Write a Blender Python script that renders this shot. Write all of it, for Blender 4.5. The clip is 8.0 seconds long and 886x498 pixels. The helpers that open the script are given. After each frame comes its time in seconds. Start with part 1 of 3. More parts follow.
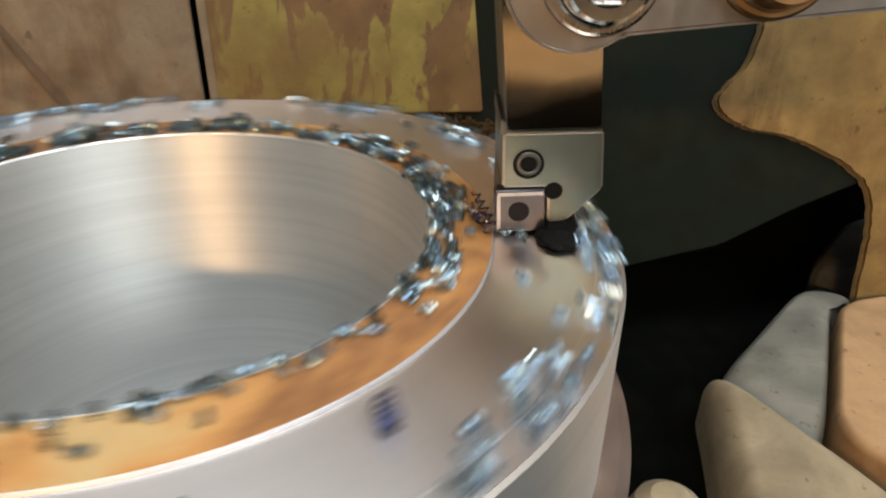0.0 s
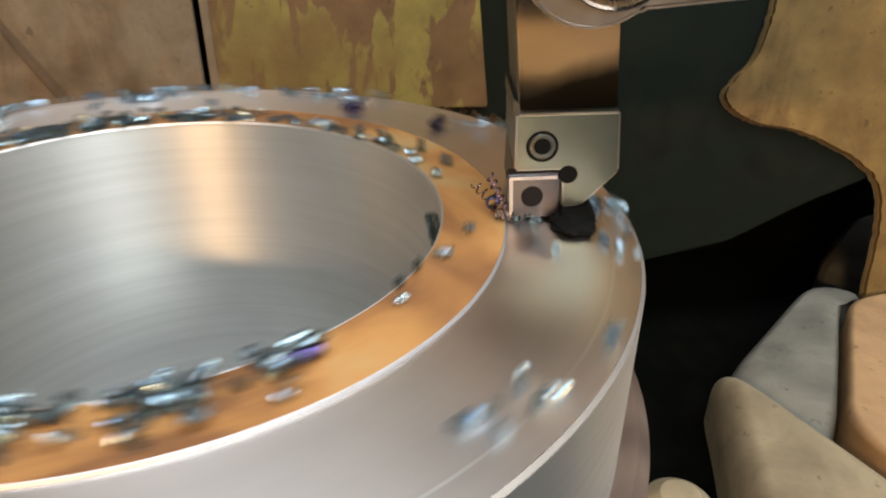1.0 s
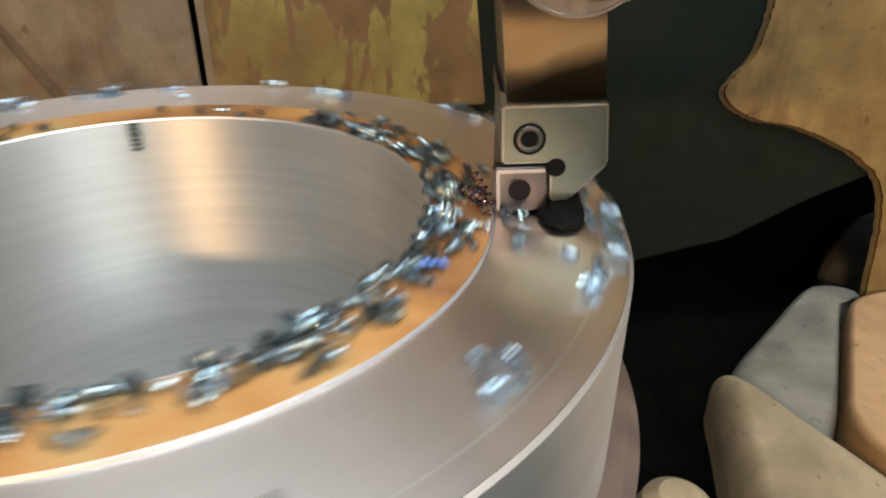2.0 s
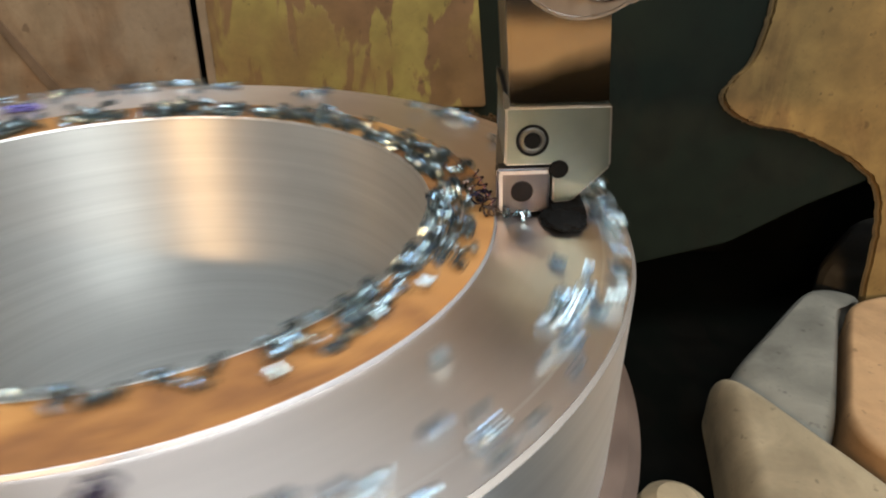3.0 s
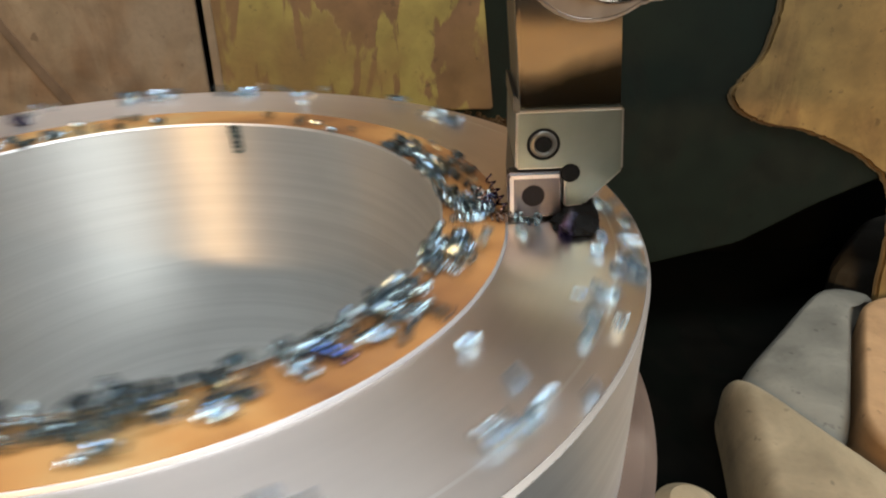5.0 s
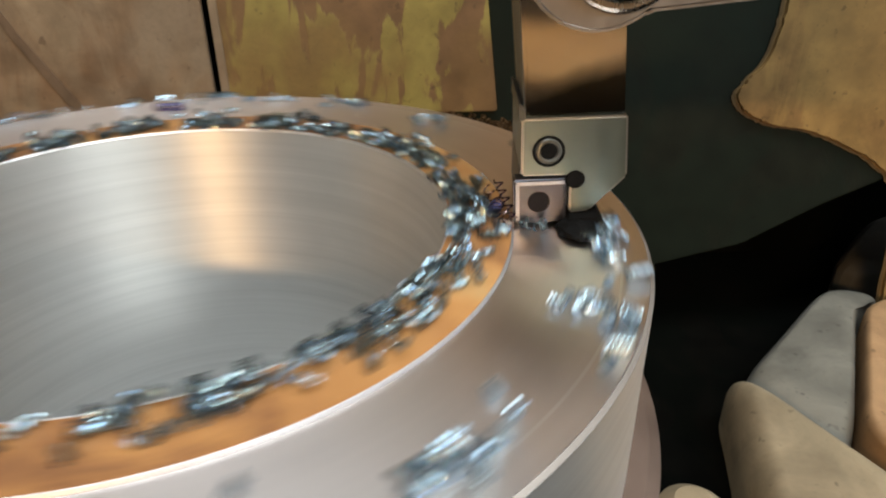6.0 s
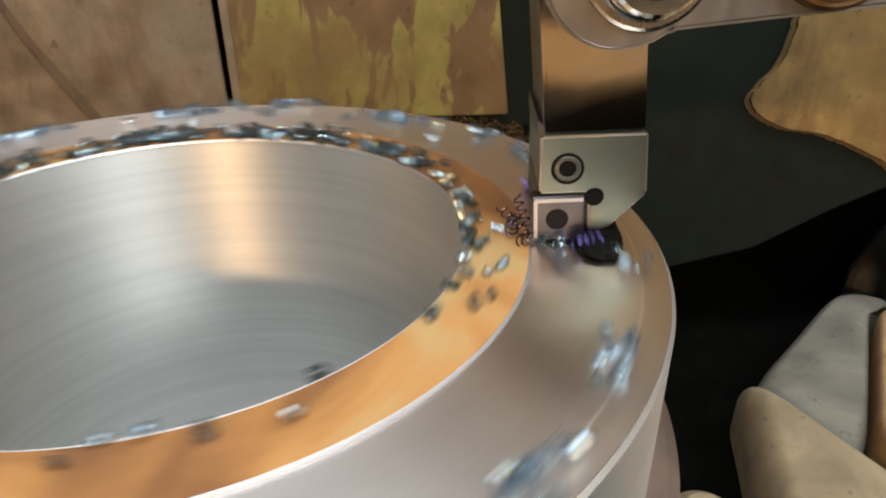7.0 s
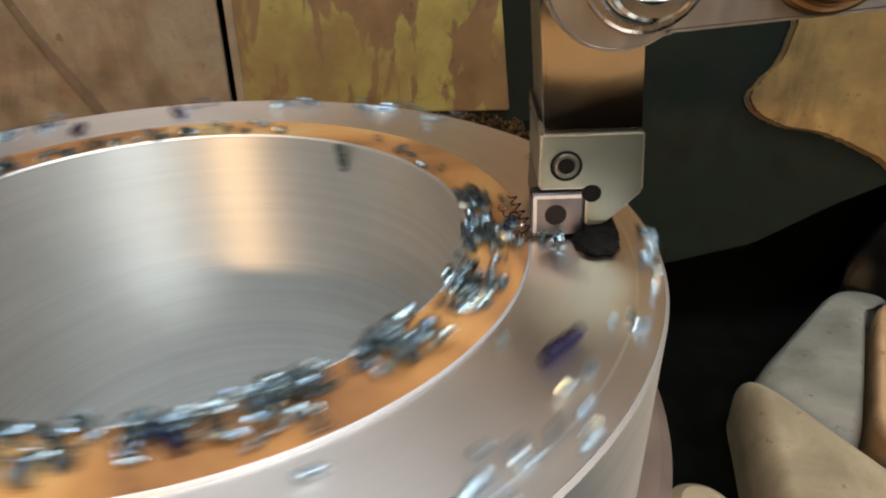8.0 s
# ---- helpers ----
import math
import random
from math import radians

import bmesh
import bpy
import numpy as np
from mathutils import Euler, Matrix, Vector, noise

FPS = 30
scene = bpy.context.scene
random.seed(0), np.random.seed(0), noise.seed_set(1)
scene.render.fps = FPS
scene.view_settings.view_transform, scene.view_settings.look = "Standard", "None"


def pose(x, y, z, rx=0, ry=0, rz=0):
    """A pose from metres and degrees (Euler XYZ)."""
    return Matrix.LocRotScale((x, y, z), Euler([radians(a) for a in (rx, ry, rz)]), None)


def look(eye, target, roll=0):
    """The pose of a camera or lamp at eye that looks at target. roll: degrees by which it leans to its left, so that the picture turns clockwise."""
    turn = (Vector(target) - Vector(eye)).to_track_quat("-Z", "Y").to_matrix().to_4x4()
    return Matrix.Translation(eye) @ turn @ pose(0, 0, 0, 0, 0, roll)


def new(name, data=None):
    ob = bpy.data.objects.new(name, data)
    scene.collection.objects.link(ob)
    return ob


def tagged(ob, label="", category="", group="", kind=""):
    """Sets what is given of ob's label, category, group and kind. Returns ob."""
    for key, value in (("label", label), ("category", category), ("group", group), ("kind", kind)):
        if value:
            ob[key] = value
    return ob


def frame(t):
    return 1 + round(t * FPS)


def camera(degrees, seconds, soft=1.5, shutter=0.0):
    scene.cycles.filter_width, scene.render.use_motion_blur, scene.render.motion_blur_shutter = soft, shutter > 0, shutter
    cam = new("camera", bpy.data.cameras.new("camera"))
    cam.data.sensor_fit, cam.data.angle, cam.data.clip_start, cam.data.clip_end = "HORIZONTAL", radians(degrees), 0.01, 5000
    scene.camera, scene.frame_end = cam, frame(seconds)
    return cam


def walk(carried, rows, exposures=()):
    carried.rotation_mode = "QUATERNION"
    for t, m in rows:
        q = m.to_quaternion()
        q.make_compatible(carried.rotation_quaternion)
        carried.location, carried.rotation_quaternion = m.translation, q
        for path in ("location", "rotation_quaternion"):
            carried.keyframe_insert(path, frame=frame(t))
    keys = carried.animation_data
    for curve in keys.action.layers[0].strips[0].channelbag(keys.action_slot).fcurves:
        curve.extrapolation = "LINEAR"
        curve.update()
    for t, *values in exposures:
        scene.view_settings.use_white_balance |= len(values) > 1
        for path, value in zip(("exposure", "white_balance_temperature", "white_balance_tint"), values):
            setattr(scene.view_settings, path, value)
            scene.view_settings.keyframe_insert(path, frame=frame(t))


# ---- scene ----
# Lengths inside the builders are in units U: the insert is 16 mm across, 0.19 U.
U, TOP = 0.085, 1.0
SPIN, PHASE = 472.1, 6.5          # degrees a second, anticlockwise from above; chips are laid out as they lie at PHASE
cam = camera(66.07, 8.0, 2.1, 0.18)
PATH = [
    (0.0, 0.9541, -2.4168, 1.1583, -4.42, 27.83, 0.97),
    (0.5, 0.9385, -2.4088, 1.1108, -4.45, 27.18, 0.77),
    (1.0, 0.9304, -2.3623, 1.0708, -4.16, 27.75, 0.61),
    (1.5, 0.9899, -2.3378, 1.0417, -3.96, 27.84, 0.29),
    (3.0, 0.9777, -2.3365, 1.0306, -4.09, 27.59, 0.90),
    (3.5, 0.9377, -2.3261, 0.9978, -4.19, 27.51, 0.97),
    (4.0, 0.9449, -2.3270, 1.0241, -3.82, 27.31, 0.41),
    (4.5, 0.9674, -2.3035, 1.0315, -3.47, 27.42, 0.02),
    (6.0, 0.9545, -2.3363, 1.0669, -3.00, 27.41, -0.29),
    (6.5, 0.9406, -2.3163, 1.1131, -2.36, 27.45, -0.71),
    (7.0, 0.9226, -2.2866, 1.1190, -2.30, 27.57, -0.43),
    (7.5, 0.9068, -2.3258, 1.1396, -2.31, 27.81, -0.10),
    (8.0, 0.9148, -2.3511, 1.1510, -2.27, 28.02, -0.06),
]
walk(cam, [(t, pose(x * U, y * U, TOP + z * U, 90 - down, 0, yaw) @ pose(0, 0, 0, 0, 0, roll))
           for t, x, y, z, yaw, down, roll in PATH], [(0.0, 0.15), (8.0, 0.15)])

# ---- light ----
world = bpy.data.worlds.new("world")
world.use_nodes = True
world.node_tree.nodes["Background"].inputs[0].default_value = (0.5, 0.6, 0.7, 1)
world.node_tree.nodes["Background"].inputs[1].default_value = 0.02
scene.world = world


def lamp(name, kind, where, target, power, colour, size):
    data = bpy.data.lights.new(name, kind)
    data.energy, data.color = power, colour
    if kind == "AREA":
        data.shape, data.size, data.size_y = "RECTANGLE", size[0], size[1]
    else:
        data.shadow_soft_size = size
    ob = new(name, data)
    ob.matrix_world = look(where, target)
    return ob


# a warm work lamp bar in front, low, to the side of the camera
KEY = Vector((-0.38, -2.10, TOP + 0.79))
lamp("work_lamp_light", "AREA", KEY, (0.1, 0.1, TOP - 0.05), 35.5, (1.0, 0.635, 0.32), (0.5, 0.07))
# cool fill added overhead to brighten bore, ring and chips
OVERHEAD_FILL = (0.75, -0.35, 2.98)
lamp("overhead_fill_light", "AREA", OVERHEAD_FILL, (0.75, -0.35, 0), 90, (0.88, 0.95, 1.0), (3.0, 0.9))
# cool fill added high in front to brighten the left of the bore
FRONT_FILL = (1.35, -2.62, 2.40)
lamp("front_fill_light", "AREA", FRONT_FILL, (0, 0, TOP), 76, (0.90, 0.97, 0.97), (2.1, 0.6))


# ---- materials ----
class Mat:
    """A node material with a Principled surface and a few short forms."""

    def __init__(self, name, rough=0.5, metal=0.0, colour=(0.5, 0.5, 0.5)):
        self.m = bpy.data.materials.new(name)
        self.m.use_nodes = True
        self.t = self.m.node_tree
        self.b = self.t.nodes["Principled BSDF"]
        self.b.inputs["Roughness"].default_value, self.b.inputs["Metallic"].default_value = rough, metal
        self.b.inputs["Base Color"].default_value = (*colour, 1)

    def node(self, kind, **inputs):
        n = self.t.nodes.new(kind)
        for k, val in inputs.items():
            n.inputs[k.replace("_", " ")].default_value = val
        return n

    def link(self, a, b):
        self.t.links.new(a, b)

    def coords(self, scale=(1, 1, 1), turn=(0, 0, 0)):
        c = self.node("ShaderNodeTexCoord")
        mp = self.node("ShaderNodeMapping", Scale=scale, Rotation=turn)
        self.link(c.outputs["Object"], mp.inputs["Vector"])
        return mp.outputs["Vector"]

    def noise(self, vec, scale, detail=4.0, rough=0.55, distort=0.0):
        n = self.node("ShaderNodeTexNoise", Scale=scale, Detail=detail, Roughness=rough, Distortion=distort)
        self.link(vec, n.inputs["Vector"])
        return n.outputs["Fac"]

    def ramp(self, fac, stops):
        r = self.node("ShaderNodeValToRGB")
        el = r.color_ramp.elements
        while len(el) < len(stops):
            el.new(0.5)
        for e, (p, c) in zip(el, stops):
            e.position, e.color = p, (*c, 1) if len(c) == 3 else c
        self.link(fac, r.inputs["Fac"])
        return r.outputs["Color"]

    def mix(self, fac, a, b, mode="MIX"):
        n = self.node("ShaderNodeMix")
        n.data_type, n.blend_type = "RGBA", mode
        for src, i in ((fac, 0), (a, 6), (b, 7)):
            if hasattr(src, "links"):
                self.link(src, n.inputs[i])
            else:
                n.inputs[i].default_value = src if i == 0 else (*src, 1)
        return n.outputs[2]

    def value(self, fac, low, high, lo=0.0, hi=1.0):
        n = self.node("ShaderNodeMapRange")
        for i, val in ((1, lo), (2, hi), (3, low), (4, high)):
            n.inputs[i].default_value = val
        self.link(fac, n.inputs[0])
        return n.outputs[0]

    def radius(self):
        """Distance from the object's z axis."""
        c = self.node("ShaderNodeTexCoord")
        mul = self.node("ShaderNodeVectorMath")
        mul.operation = "MULTIPLY"
        mul.inputs[1].default_value = (1, 1, 0)
        self.link(c.outputs["Object"], mul.inputs[0])
        ln = self.node("ShaderNodeVectorMath")
        ln.operation = "LENGTH"
        self.link(mul.outputs[0], ln.inputs[0])
        return ln.outputs["Value"]

    def set(self, what, out):
        self.link(out, self.b.inputs[what])
        return self

    def bump(self, height, strength, distance=0.001):
        n = self.node("ShaderNodeBump", Strength=strength, Distance=distance)
        self.link(height, n.inputs["Height"])
        self.link(n.outputs[0], self.b.inputs["Normal"])
        return self

    def turned(self, amount):
        """Stretched highlights across grooves that run round the z axis."""
        n = self.node("ShaderNodeTangent")
        n.direction_type, n.axis = "RADIAL", "Z"
        self.link(n.outputs[0], self.b.inputs["Tangent"])
        self.b.inputs["Anisotropic"].default_value = amount
        self.b.inputs["Anisotropic Rotation"].default_value = 0.25
        return self


def cut_steel(name, tone, rough, along_z, amount, metal=1.0):
    m = Mat(name, rough, metal)
    if along_z:
        groove = m.noise(m.coords((0.02, 0.02, 1)), 900, 5, 0.7)
        band = m.noise(m.coords((0.012, 0.012, 1)), 230, 5, 0.7)
    else:
        r = m.radius()
        one = m.node("ShaderNodeCombineXYZ")
        m.link(r, one.inputs[0])
        groove = m.noise(one.outputs[0], 1400, 5, 0.7)
        band = m.noise(one.outputs[0], 160, 3)
    stain = m.noise(m.coords(), 28, 5)
    c = m.ramp(band, [(0.3, [x * (0.85 if along_z else 0.93) for x in tone]), (0.7, tone)])
    c = m.mix(m.value(stain, 0, 0.35, 0.5, 0.75), c, [x * 0.75 for x in tone])
    m.set("Base Color", c).set("Roughness", m.value(groove, rough - 0.03, rough + 0.05))
    if not along_z:
        line = m.node("ShaderNodeMath")
        line.operation = "COMPARE"
        line.inputs[1].default_value, line.inputs[2].default_value = 1.692 * U, 0.0045 * U
        m.link(r, line.inputs[0])
        patchy = m.node("ShaderNodeMath")
        patchy.operation = "MULTIPLY"
        m.link(line.outputs[0], patchy.inputs[0])
        m.link(m.value(stain, 0.1, 0.9, 0.35, 0.6), patchy.inputs[1])
        m.set("Base Color", m.mix(patchy.outputs[0], c, (0.92, 0.90, 0.88)))
    both = m.mix(0.5, groove, band)
    return m.bump(both, 0.10 if along_z else 0.008, 0.0004 if along_z else 0.0002).turned(amount).m


BORE = cut_steel("bored_steel", (0.635, 0.62, 0.59), 0.48, True, 0.80, 0.90)
FACE = cut_steel("faced_steel", (0.81, 0.745, 0.705), 0.31, False, 0.75)
SIDE = cut_steel("turned_steel", (0.72, 0.72, 0.70), 0.42, True, 0.4)


SHOULDER = cut_steel("bright_shoulder_steel", (0.46, 0.45, 0.45), 0.5, True, 0.1, 0.85)
EDGE = cut_steel("bright_edge_steel", (0.78, 0.76, 0.73), 0.45, True, 0.1)
# hidden table top made pale to bounce light up into the bore
TABLE = cut_steel("bounce_table_steel", (0.60, 0.64, 0.65), 0.5, False, 0.1, 0.3)
LAND = cut_steel("dull_chamfer_steel", (0.32, 0.285, 0.255), 0.5, True, 0.1, 0.75)


def scale_skin():
    m = Mat("rust_skin", 0.5, 0.2)
    big, fine = m.noise(m.coords(), 17, 6, 0.65, 0.8), m.noise(m.coords(), 240, 4)
    c = m.ramp(big, [(0.38, (0.19, 0.085, 0.035)), (0.47, (0.33, 0.155, 0.052)), (0.54, (0.43, 0.215, 0.072)), (0.63, (0.43, 0.285, 0.125))])
    c = m.mix(m.value(fine, 0, 0.3, 0.55, 0.8), c, (0.36, 0.17, 0.07))
    m.b.inputs["Specular IOR Level"].default_value = 0.5
    m.set("Base Color", c).set("Roughness", m.value(fine, 0.32, 0.50))
    return m.bump(fine, 0.25, 0.0004).m


RUST_SKIN = scale_skin()


def raw_rim():
    m = Mat("raw_rim", 0.5, 0.6)
    n = m.noise(m.coords((1, 1, 0.4)), 60, 5)
    m.set("Base Color", m.ramp(n, [(0.3, (0.09, 0.062, 0.05)), (0.6, (0.17, 0.12, 0.095)), (0.8, (0.27, 0.21, 0.175))]))
    return m.bump(n, 0.3, 0.0006).m


RAW_RIM = raw_rim()


def guard_paint(name, paint, rust, share, gloss=0.5, shine=0.5, depth=1.0, third=None, grime=0.0, soft=0.035, streak=0.7):
    m = Mat(name, gloss)
    run = m.noise(m.coords((1.2, 1.2, streak)), 8.0 if streak > 0.5 else 13.0, 6, 0.56, 0.7)
    fine, blot = m.noise(m.coords(), 190, 4), m.noise(m.coords(), 34, 4)
    edge = m.value(run, 0, 1, share - soft, share + soft)
    worn = m.ramp(blot, [(0.3, [x * (1 - 0.4 * depth) for x in rust]), (0.55, rust), (0.75, [x * (1 + 0.25 * depth) for x in rust])])
    coat = m.ramp(blot, [(0.3, [x * (1 - 0.28 * depth) for x in paint]), (0.6, paint), (0.8, [x * (1 + 0.15 * depth) for x in paint])])
    c = m.mix(edge, worn, coat)
    if third:
        wash = m.noise(m.coords((1, 1, 0.8)), 6.5, 5, 0.55, 0.5)
        c = m.mix(m.value(wash, 0, 0.75, 0.48, 0.60), c, m.ramp(fine, [(0.3, [x * 0.8 for x in third]), (0.7, third)]))
    if grime:
        film = m.noise(m.coords((1, 1, 1.4)), 11, 6, 0.6, 0.8)
        c = m.mix(m.value(film, 0, grime, 0.42, 0.70), c, [x * 0.35 for x in rust])
    spots = m.noise(m.coords(), 75, 2)
    c = m.mix(m.value(spots, 0, 0.6, 0.66, 0.73), c, [x * 0.35 for x in rust])
    c = m.mix(m.value(fine, 0, 0.4, 0.6, 0.8), c, [x * 0.5 for x in rust])
    m.set("Base Color", c).set("Roughness", m.value(blot, gloss - 0.12, gloss + 0.15))
    m.b.inputs["Specular IOR Level"].default_value = shine
    return m.bump(edge, 0.25, 0.0008).m


YELLOW = guard_paint("yellow_paint", (0.205, 0.168, 0.042), (0.120, 0.067, 0.028), 0.51, third=(0.150, 0.088, 0.030), grime=0.3, soft=0.014, streak=0.42)
BROWN = guard_paint("brown_worn_paint", (0.190, 0.138, 0.085), (0.132, 0.078, 0.040), 0.51, third=(0.178, 0.140, 0.098), grime=0.45, soft=0.06, streak=0.8)
OCHRE = guard_paint("ochre_paint", (0.200, 0.120, 0.038), (0.148, 0.083, 0.027), 0.50, 0.62, 0.25, grime=0.3)
# green taken down to near black to carry the shadow on the cover
DARK = guard_paint("shaded_green_paint", (0.0052, 0.0080, 0.0046), (0.0062, 0.0074, 0.0042), 0.5, 0.7, 0.12)
# oily iron set near black, deep shade included in the colour
PIT = guard_paint("shaded_oily_black", (0.0016, 0.002, 0.0014), (0.0024, 0.0023, 0.0017), 0.5, 0.85, 0.02)
CREAM = guard_paint("dirty_cream_paint", (0.30, 0.235, 0.145), (0.26, 0.20, 0.122), 0.45, 0.7, 0.3, 0.4, None, 0.5, 0.06)
STONE = guard_paint("pale_grey_paint", (0.155, 0.145, 0.118), (0.125, 0.117, 0.095), 0.42, 0.7, 0.3, 0.4, None, 0.55, 0.06)
APRICOT = guard_paint("apricot_paint", (0.36, 0.215, 0.105), (0.30, 0.176, 0.085), 0.45, 0.7, 0.3, 0.5, None, 0.35, 0.06)
# ochre darkened in two steps, painted as a shadow's soft edge
SHADOW_EDGES = [guard_paint("shadow_edge_ochre", (0.20 * k, 0.122 * k, 0.043 * k), (0.15 * k, 0.088 * k, 0.032 * k), 0.5, 0.6, 0.3) for k in (0.72, 0.42)]
# about a third of the pale grey paint's tone
DIM_GREY = guard_paint("dim_grey_paint", (0.050, 0.046, 0.038), (0.034, 0.031, 0.026), 0.45, 0.7, 0.3)
SEAM = guard_paint("dirt_brown_seam", (0.115, 0.075, 0.045), (0.085, 0.055, 0.032), 0.5, 0.7, 0.3)
# unseen front wall, darkened so the shank mirrors little light
DARK_WALL = guard_paint("dark_wall_paint", (0.03, 0.027, 0.022), (0.022, 0.02, 0.016), 0.4, 0.8)
# ceiling out of view, greyed to dim its reflection in the ring
DIM_CEILING = guard_paint("dimmed_ceiling_plaster", (0.20, 0.19, 0.175), (0.16, 0.15, 0.135), 0.4, 0.8)
PLASTER = guard_paint("grey_plaster", (0.50, 0.50, 0.49), (0.42, 0.42, 0.40), 0.4, 0.8)


def steel(name, tone, rough, mottled=0.2, grain=320, relief=0.08):
    m = Mat(name, rough, 1.0)
    big, fine = m.noise(m.coords(), 45, 4), m.noise(m.coords((1, 1, 0.15)), grain, 4)
    c = m.ramp(big, [(0.3, [x * (1 - mottled) for x in tone]), (0.7, tone)])
    m.set("Base Color", c).set("Roughness", m.value(fine, max(0.05, rough - 0.07), rough + 0.09))
    return m.bump(fine, relief, 0.0003).m


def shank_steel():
    """Polished steel, its lower end painted dark up to a slanting ragged edge, as a dark reflection."""
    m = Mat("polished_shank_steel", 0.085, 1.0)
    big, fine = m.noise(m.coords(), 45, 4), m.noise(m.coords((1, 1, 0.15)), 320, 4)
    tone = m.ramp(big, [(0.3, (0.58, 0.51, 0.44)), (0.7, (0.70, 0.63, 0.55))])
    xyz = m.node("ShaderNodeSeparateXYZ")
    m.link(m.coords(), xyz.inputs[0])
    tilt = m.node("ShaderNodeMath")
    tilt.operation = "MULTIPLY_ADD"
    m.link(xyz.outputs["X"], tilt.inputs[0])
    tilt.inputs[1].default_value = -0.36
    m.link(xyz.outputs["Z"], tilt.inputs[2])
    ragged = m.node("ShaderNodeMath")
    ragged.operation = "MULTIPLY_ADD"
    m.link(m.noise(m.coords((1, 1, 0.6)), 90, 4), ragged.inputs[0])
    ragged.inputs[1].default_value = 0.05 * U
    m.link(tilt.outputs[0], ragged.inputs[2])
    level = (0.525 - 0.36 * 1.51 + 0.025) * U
    # dark mix below the slanting edge stands in for shade mirrored there
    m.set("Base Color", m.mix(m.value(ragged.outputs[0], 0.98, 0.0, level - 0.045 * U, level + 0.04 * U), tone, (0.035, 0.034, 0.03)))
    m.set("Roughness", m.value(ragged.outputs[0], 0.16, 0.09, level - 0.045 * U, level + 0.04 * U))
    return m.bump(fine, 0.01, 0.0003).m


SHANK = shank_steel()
HEAD = steel("satin_holder_steel", (0.195, 0.232, 0.215), 0.36)
WORN = steel("worn_bright_edge_steel", (0.36, 0.36, 0.345), 0.34)
CARBIDE = steel("coated_carbide", (0.088, 0.090, 0.106), 0.30)
GROUND = steel("ground_edge_steel", (0.50, 0.49, 0.51), 0.42)
CLAMP = steel("clamp_steel", (0.40, 0.37, 0.35), 0.34, 0.3)
DIM_STEEL = steel("blackened_screw_steel", (0.12, 0.12, 0.11), 0.4)
CHROME = steel("bright_screw_steel", (0.72, 0.70, 0.66), 0.16)
BRASS = steel("oily_brass_washer", (0.42, 0.26, 0.13), 0.38)
WASHER = steel("worn_steel_washer", (0.50, 0.44, 0.38), 0.27)
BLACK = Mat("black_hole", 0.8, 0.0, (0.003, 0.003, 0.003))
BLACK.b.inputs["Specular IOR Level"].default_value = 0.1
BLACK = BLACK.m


PIN = Mat("dark_brown_pin", 0.6, 0.0, (0.010, 0.008, 0.008))
PIN.b.inputs["Specular IOR Level"].default_value = 0.08
PIN = PIN.m
# glow of the panes added behind the machine
PANE_GLOW = Mat("added_pane_glow", 0.4, 0.0, (0.7, 0.75, 0.8))
PANE_GLOW.b.inputs["Emission Color"].default_value = (0.86, 0.93, 1.0, 1)
PANE_GLOW.b.inputs["Emission Strength"].default_value = 0.62
PANE_GLOW = PANE_GLOW.m


def chip_metal(name, stops, rough=0.22):
    m = Mat(name, rough, 1.0)
    g, one = m.node("ShaderNodeNewGeometry"), m.node("ShaderNodeObjectInfo")
    n = m.noise(m.coords(), 160, 3)
    total = g.outputs["Random Per Island"]
    for src, k in ((one.outputs["Random"], 1.0), (n, 0.5)):
        add = m.node("ShaderNodeMath")
        add.operation = "MULTIPLY_ADD"
        m.link(src, add.inputs[0])
        add.inputs[1].default_value = k
        m.link(total, add.inputs[2])
        total = add.outputs[0]
    turn = m.node("ShaderNodeMath")
    turn.operation = "FRACT"
    m.link(total, turn.inputs[0])
    m.set("Base Color", m.ramp(turn.outputs[0], stops))
    m.set("Roughness", m.value(n, rough - 0.06, rough + 0.12))
    return m.bump(m.noise(m.coords(), 1500, 2), 0.1, 0.0001).m


SWARF = chip_metal("blued_swarf", [(0.0, (0.06, 0.07, 0.08)), (0.16, (0.32, 0.41, 0.43)), (0.30, (0.10, 0.15, 0.20)), (0.45, (0.44, 0.54, 0.56)), (0.58, (0.08, 0.09, 0.10)),
                                   (0.72, (0.22, 0.34, 0.48)), (0.86, (0.40, 0.49, 0.47)), (1.0, (0.06, 0.075, 0.09))])
PALE_SWARF = chip_metal("pale_blue_swarf", [(0.0, (0.30, 0.42, 0.50)), (0.25, (0.50, 0.63, 0.68)), (0.45, (0.10, 0.17, 0.28)), (0.7, (0.52, 0.62, 0.63)), (1.0, (0.22, 0.36, 0.56))])
BLUED = chip_metal("violet_blue_swarf", [(0.0, (0.05, 0.055, 0.16)), (0.5, (0.075, 0.05, 0.13)), (1.0, (0.07, 0.13, 0.32))])
BROWNED = chip_metal("straw_brown_swarf", [(0.0, (0.07, 0.03, 0.02)), (0.5, (0.20, 0.11, 0.075)), (1.0, (0.34, 0.26, 0.22))])
DUSKY = chip_metal("dusky_violet_swarf", [(0.0, (0.03, 0.016, 0.04)), (0.5, (0.05, 0.026, 0.05)), (1.0, (0.035, 0.03, 0.08))])
OLD_SWARF = chip_metal("old_brown_swarf", [(0.0, (0.025, 0.014, 0.007)), (0.6, (0.07, 0.040, 0.018)), (1.0, (0.11, 0.07, 0.035))], 0.7)


# ---- mesh builders, in units U ----
def thing(name, where, label, category, group="", kind="", turn=0.0):
    ob = new(name)
    ob.matrix_world = pose(where[0] * U, where[1] * U, TOP + where[2] * U, 0, 0, turn)
    return tagged(ob, label, category, group, kind)


